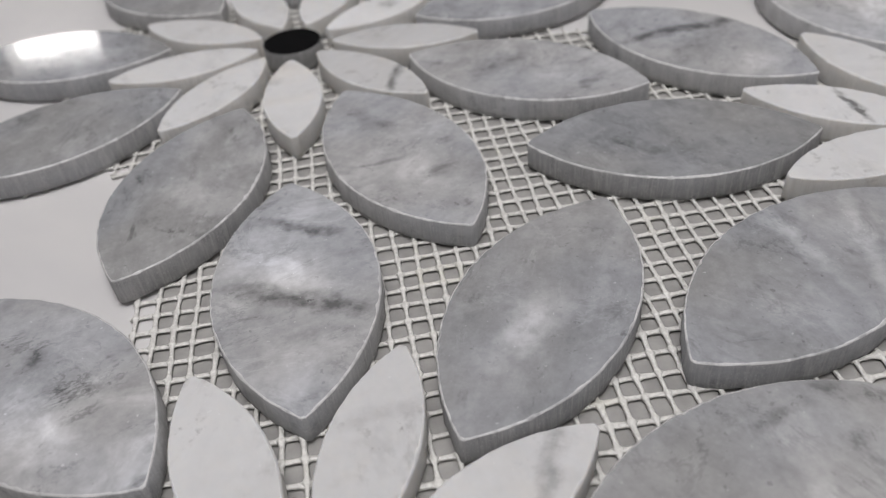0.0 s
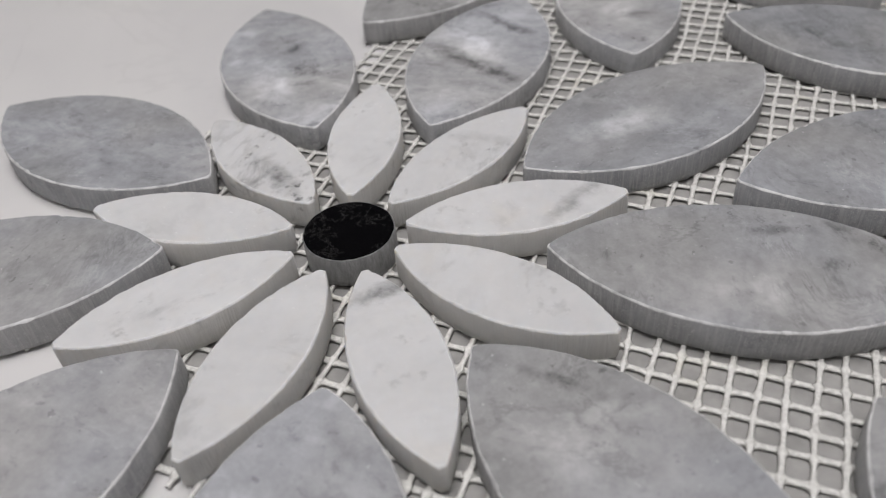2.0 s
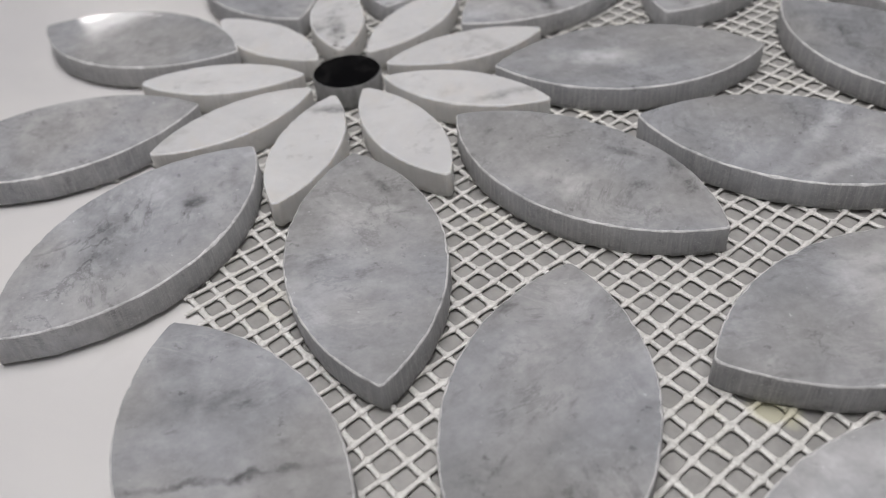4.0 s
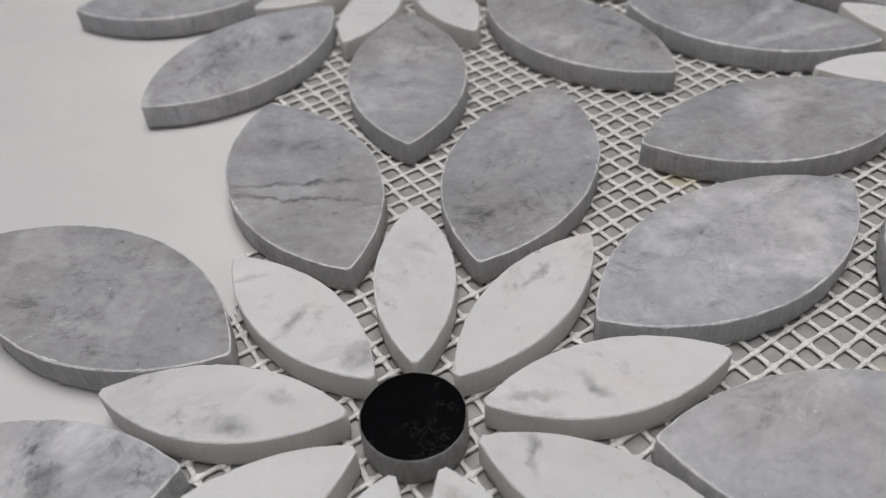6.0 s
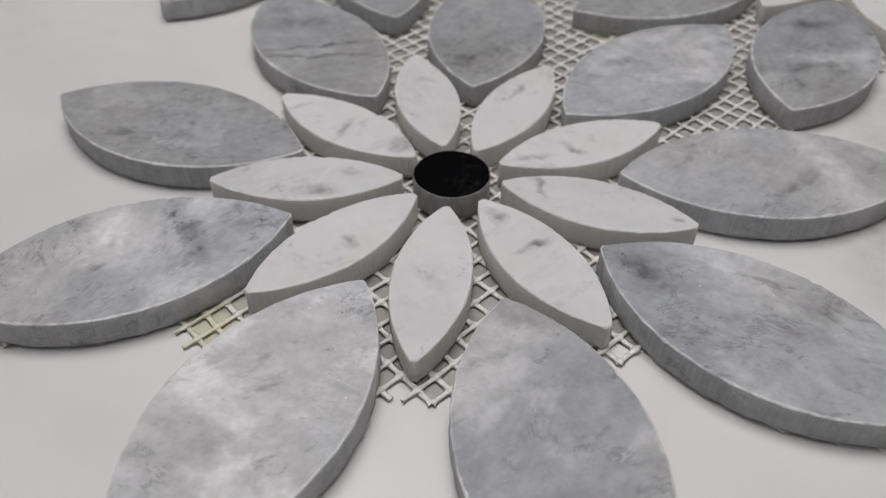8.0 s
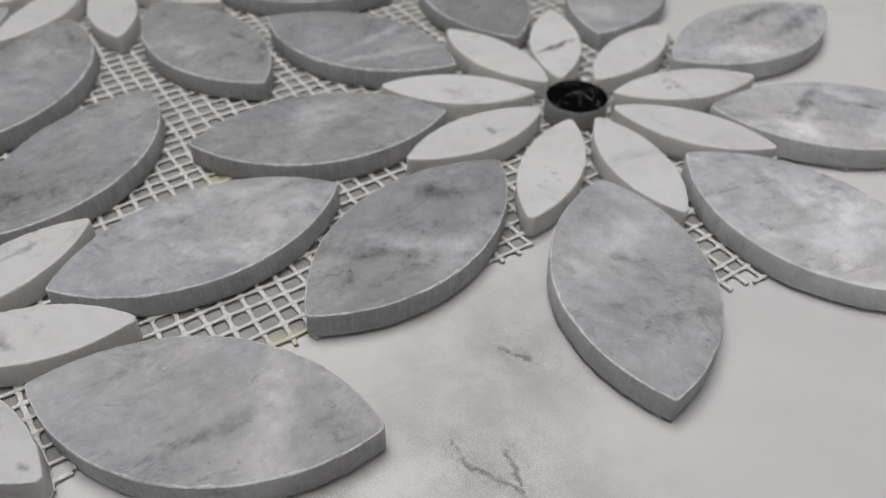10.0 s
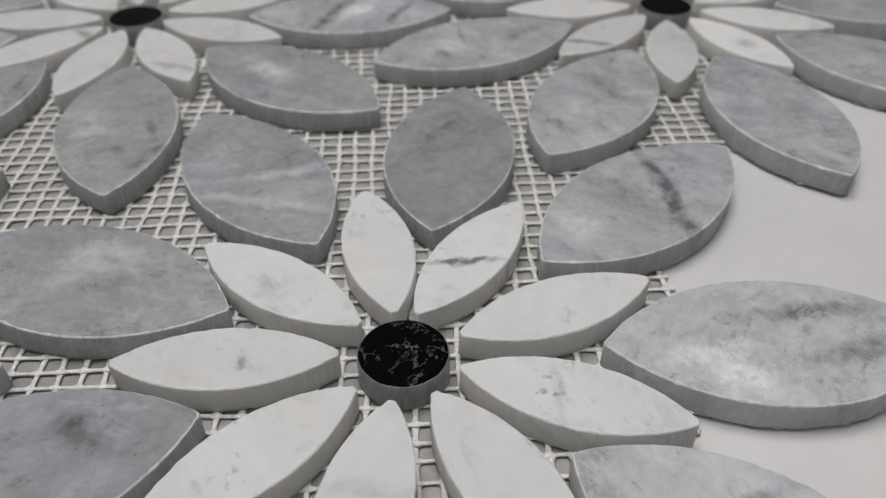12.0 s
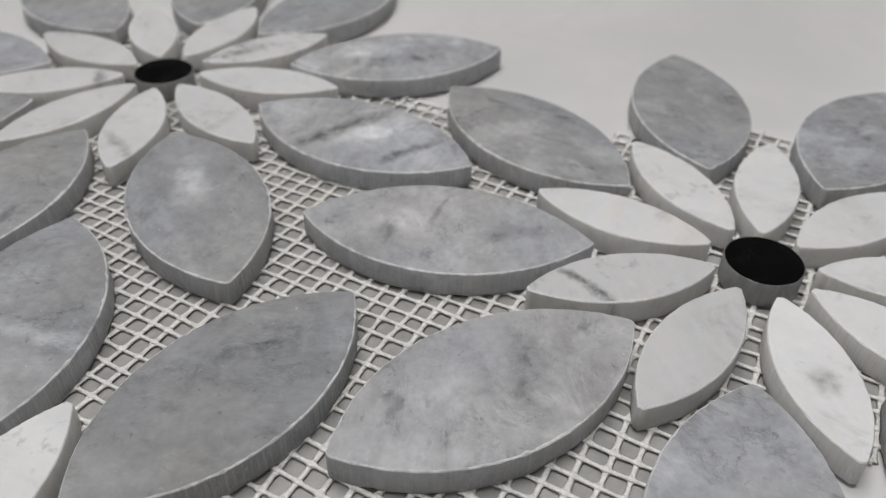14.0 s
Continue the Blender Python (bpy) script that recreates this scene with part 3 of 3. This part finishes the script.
GREY_MARKS_2 = {
    0: ((-13.3, 2.9, 157, 12.5, 2, -0.22), (2.3, 7.8, 7, 17.6, 9, 0.24)),
    1: ((-9.6, 4, 63, 14.6, 2, -0.34), (-15, -12.2, 22, 8.9, 7, 0.2)),
    2: ((8.1, 8.2, 5, 15.7, 2.5, -0.34), (20.5, -3.4, 14, 15.1, 3, -0.34), (-11.9, -9.2, 143, 9.5, 5, 0.3)),
    3: ((6.7, -3.2, 59, 23.3, 2.5, -0.6), (-2.9, 3.6, 68, 17.5, 7, -0.12), (-23.2, 4.3, 105, 6.9, 6, 0.22)),
    4: ((14.3, 3.5, 146, 13, 5, -0.18),),
    5: ((-5.7, -7.4, 73, 16.5, 2.5, 0.25), (-15.5, 3.8, 47, 22.1, 2, 0.2)),
    6: ((0.4, -7.9, 10, 10.4, 5, 0.16),),
    7: ((11.6, 0.3, 125, 15.3, 2, -0.26), (5.3, 3.2, 116, 10.2, 4, 0.2), (-16.6, -3.4, 118, 7.8, 3, -0.3)),
    8: ((-5.5, -1.7, 31, 2.6, 1.8, -0.45), (15, 8.9, 98, 9, 1.6, -0.26), (-9.4, -5.7, 131, 22, 9, 0.16)),
}
WHITE_MARKS_2 = {
    1: ((-3, -0.7, 109, 7.3, 1.2, -0.2),),
    3: ((-2.7, -1.4, 123, 11.9, 1, -0.55), (-4.4, 0.5, 119, 3.8, 1.6, -0.4)),
    6: ((-4.5, 2.6, 150, 1.5, 1.5, -0.45),),
    8: ((-3.1, -0.7, 96, 9, 2, -0.12),),
}
GREY_MARKS_3 = {
    7: ((2.6, -8.7, 85, 10.3, 1.3, -0.36), (-17.8, 0, 19, 9.7, 3, -0.2), (12.5, -1.9, 164, 9.9, 6, 0.16)),
    8: ((-8.5, -0.5, 66, 11.5, 5, -0.24), (12, -4.4, 85, 9.9, 7, 0.12)),
}
WHITE_MARKS_3 = {
    0: ((3.6, 0.4, 2, 4.2, 3, -0.3),),
    7: ((9.7, 1.1, 119, 13.5, 1.6, -0.5),),
}
MARKS = {"grey": [GREY_MARKS_0, GREY_MARKS_1, GREY_MARKS_2, GREY_MARKS_3], "white": [WHITE_MARKS_0, WHITE_MARKS_1, WHITE_MARKS_2, WHITE_MARKS_3]}


LABELS = {"2": "dark grey marble petal", "3": "mid-grey mottled marble petal", "4": "pale grey mottled marble petal", "5": "nearly white marble petal with grey clouds"}


def lay(f, kind, k, mesh, radius, degrees, colour, label=""):
    out, side, turn, more = SHIFTED[f].get((kind, k), (rng.gauss(0, 0.15), rng.gauss(0, 0.15), rng.gauss(0, 0.2), 0))
    ob = new(kind + ("_dot" if kind == "black" else "_petal"), mesh)
    ob.parent = sheet
    at = FLOWERS[f] + polar(radius + out / 1000, degrees) + polar(side / 1000, degrees + 90)
    ob.matrix_basis = pose(at.x, at.y, TILE_BOTTOM, rng.gauss(0, 0.12), rng.gauss(0, 0.12), degrees + turn) @ Matrix.Diagonal((1 + more / {"grey": 39.2, "white": 25.3, "black": 10.1}[kind], WIDER.get((f, k), 1) if kind == "grey" else 1, 1, 1))
    ob.color = colour
    for slot, (u, v, a, length, width, strength) in zip("abc", MARKS[kind][f].get(k, ()) if kind in MARKS else ()):
        ob["mark_" + slot] = (u / 1000, v / 1000, radians(a))
        ob["form_" + slot] = (length / 1000, width / 1000, (1.05 if strength < 0 else 1.5) * strength)
    return tagged(ob, label)


for f in range(4):
    lay(f, "black", 0, dot_meshes[f], 0, 40 * f, (1, (0.16, 0.10, 1.0, 0.06)[f], rng.random(), 1), ("polished black marble dot with a fine white crack", "polished plain black marble dot", "polished black marble dot with fine white veins", "polished plain black marble dot")[f])
    for k in range(9):
        tone = TONES[GREY_TONE[f][k]] * rng.uniform(0.95, 1.05)
        lay(f, "grey", k, rng.choice(grey_meshes), (GREY_IN + GREY_OUT) / 2, 5 + 40 * k, (tone, int(GREY_VEIN[f][k]) / 10, rng.random() if STREAK[f][k] == "-" else int(STREAK[f][k]) / 9, 1), "pale grey marble petal crossed by a dark vein" if (f, k) == (2, 3) else LABELS[GREY_TONE[f][k]])
        lay(f, "white", k, rng.choice(white_meshes), (WHITE_IN + WHITE_OUT) / 2, 25 + 40 * k, (rng.uniform(0.97, 1.03) * (0.53 + 0.03 * int(WHITE_TONE_SHADE[f][k])), int(WHITE_VEIN[f][k]) / 10, rng.random(), 1), "white marble petal with grey smudges" if int(WHITE_VEIN[f][k]) > 3 else "plain white marble petal")

# ---- the fibre mesh under the tiles ----
CELL_X, CELL_Y, MESH_TURN = 0.00477, 0.00527, -4.3
# per flower, how far the mesh reaches between the outer grey petals (mm), at 25, 65 ... 345 degrees
REACH = [(60, 60, 60, 74, 62, 50, 62, 60, 60), (60, 60, 60, 60, 54, 52, 77, 66, 66), (66, 64, 72, 60, 60, 60, 60, 48, 86), (56, 60, 64, 82, 82, 80, 60, 60, 60)]


def inside_mesh(x, y, film=False):
    p = Vector((x, y))
    # between the four flowers, and a hand's breadth of a petal outside
    a, b, d = FLOWERS[0], FLOWERS[1], FLOWERS[3]
    e, g = (b - a), (d - a)
    det = e.x * g.y - e.y * g.x
    s = ((p - a).x * g.y - (p - a).y * g.x) / det
    t = (e.x * (p - a).y - e.y * (p - a).x) / det
    h = SPACING * math.sin(radians(60))
    ragged = 0.004 * noise.noise(Vector((x * 60, y * 60, 0))) + (0.004 if film else 0.0)
    over = max(-s, s - 1, -t, t - 1) * h
    if over + ragged < 0:
        return True
    for f, c in enumerate(FLOWERS):
        q = p - c
        deg = math.degrees(math.atan2(q.y, q.x))
        k = round((deg - 25) / 40) % 9
        if q.length + ragged < REACH[f][k] / 1000:
            return True
    reach = 0.0
    if 0.12 < t < 0.88:
        reach = 0.040 if s < 0 else min(max(0.022 + 0.13 * (t - 0.28), 0.020), 0.043)
    elif 0.12 < s < 0.88:
        reach = 0.041 if t < 0 else 0.042
    if over + ragged < reach:
        return True
    if film:
        return False
    # what was left under the grey petals, trimmed along their edges
    for f, c in enumerate(FLOWERS):
        q = p - c
        if GREY_IN < q.length < GREY_OUT + 0.002:
            k = round((math.degrees(math.atan2(q.y, q.x)) - 5) / 40) % 9
            out, side, turn, more = SHIFTED[f].get(("grey", k), (0, 0, 0, 0))
            d = q - polar((GREY_IN + GREY_OUT) / 2 + out / 1000, 5 + 40 * k) - polar(side / 1000, 95 + 40 * k)
            u, v = d.dot(polar(1, 5 + 40 * k + turn)), abs(d.dot(polar(1, 95 + 40 * k + turn)))
            half = (GREY_OUT - GREY_IN) / 2
            bow = (half * half + GREY_HALF * GREY_HALF) / (2 * GREY_HALF)
            if abs(u) < half and v < math.sqrt(bow * bow - u * u) - bow + GREY_HALF - 0.0006 + 0.0024 * noise.noise(Vector((x * 420, y * 420, 3))):
                return True
    return False


def strands():
    verts, faces = [], []
    ca, sa = math.cos(radians(MESH_TURN)), math.sin(radians(MESH_TURN))
    mid = (FLOWERS[0] + FLOWERS[2]) / 2
    sub = 8
    rng = random.Random(5)

    def run(path, widths, thick):
        """A strand with a flattened round section along path."""
        first = len(verts)
        m = 6
        for i, p in enumerate(path):
            q = (path[min(i + 1, len(path) - 1)] - path[max(i - 1, 0)])
            side = Vector((-q.y, q.x, 0)).normalized()
            for j in range(m):
                ang = 2 * math.pi * j / m
                v = p + side * (widths[i] / 2 * math.cos(ang)) + Vector((0, 0, thick / 2 * math.sin(ang)))
                verts.append((v.x, v.y, max(v.z, 0.00005)))
        for i in range(len(path) - 1):
            for j in range(m):
                k = (j + 1) % m
                b = first + i * m
                faces.append((b + j, b + k, b + m + k, b + m + j))

    for flat in (True, False):
        step, along = (CELL_Y, CELL_X) if flat else (CELL_X, CELL_Y)
        count = int(0.30 / step)
        for i in range(-count, count + 1):
            phase = rng.uniform(0, 6.28)
            lift = rng.uniform(-0.00005, 0.00005)
            path, widths = [], []
            for j in range(int(-0.32 / along) * sub, int(0.32 / along) * sub + 1):
                u = j / sub * along
                sway = 0.00022 * math.sin(u * 190 + phase) + 0.0007 * noise.noise(Vector((u * 30, i * 3.7, 4.0 if flat else 9.0)))
                lx, ly = (u, i * step + sway) if flat else (i * step + sway, u)
                x, y = mid.x + ca * lx - sa * ly, mid.y + sa * lx + ca * ly
                near = max(math.cos(2 * math.pi * j / sub), 0) ** 2.5
                if inside_mesh(x, y):
                    glue = noise.noise(Vector((x * 90, y * 90, 7.0)))
                    if flat:
                        z, w = 0.00068 + lift, 0.00138 + 0.0011 * near
                    else:
                        z, w = 0.00074 + 0.00022 * near + lift, 0.00112 + 0.0011 * near
                    w *= 1 + 0.22 * noise.noise(Vector((x * 300, y * 300, i))) + 0.25 * glue
                    path.append(Vector((x, y, z + 0.00008 * glue)))
                    widths.append(w)
                else:
                    if len(path) > 3:
                        run(path, widths, 0.0007 if flat else 0.0008)
                    path, widths = [], []
            if len(path) > 3:
                run(path, widths, 0.0007 if flat else 0.0008)
    mesh = bpy.data.meshes.new("backing_mesh")
    mesh.from_pydata(verts, [], faces)
    for p in mesh.polygons:
        p.use_smooth = True
    return mesh


def shade_film_mesh():
    """An added dark film for the shade between the strands, cell by cell."""
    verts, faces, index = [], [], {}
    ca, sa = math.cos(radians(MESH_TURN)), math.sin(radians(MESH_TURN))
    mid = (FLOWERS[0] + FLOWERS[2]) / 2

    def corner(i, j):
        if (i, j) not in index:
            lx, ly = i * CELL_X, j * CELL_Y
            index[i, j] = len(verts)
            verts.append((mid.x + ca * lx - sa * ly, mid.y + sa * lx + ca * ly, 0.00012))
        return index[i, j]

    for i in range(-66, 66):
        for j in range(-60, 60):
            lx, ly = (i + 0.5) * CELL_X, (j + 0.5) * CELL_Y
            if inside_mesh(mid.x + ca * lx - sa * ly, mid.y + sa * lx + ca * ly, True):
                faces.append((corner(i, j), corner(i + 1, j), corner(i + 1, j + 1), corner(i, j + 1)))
    mesh = bpy.data.meshes.new("shade_film")
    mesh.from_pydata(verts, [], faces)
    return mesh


link("shade_film", shade_film_mesh(), [SHADE_FILM], sheet, "thin dark film added for the shade between the strands")
link("backing_mesh", strands(), [FIBRE], sheet, "white woven glass-fibre backing mesh with traces of glue")
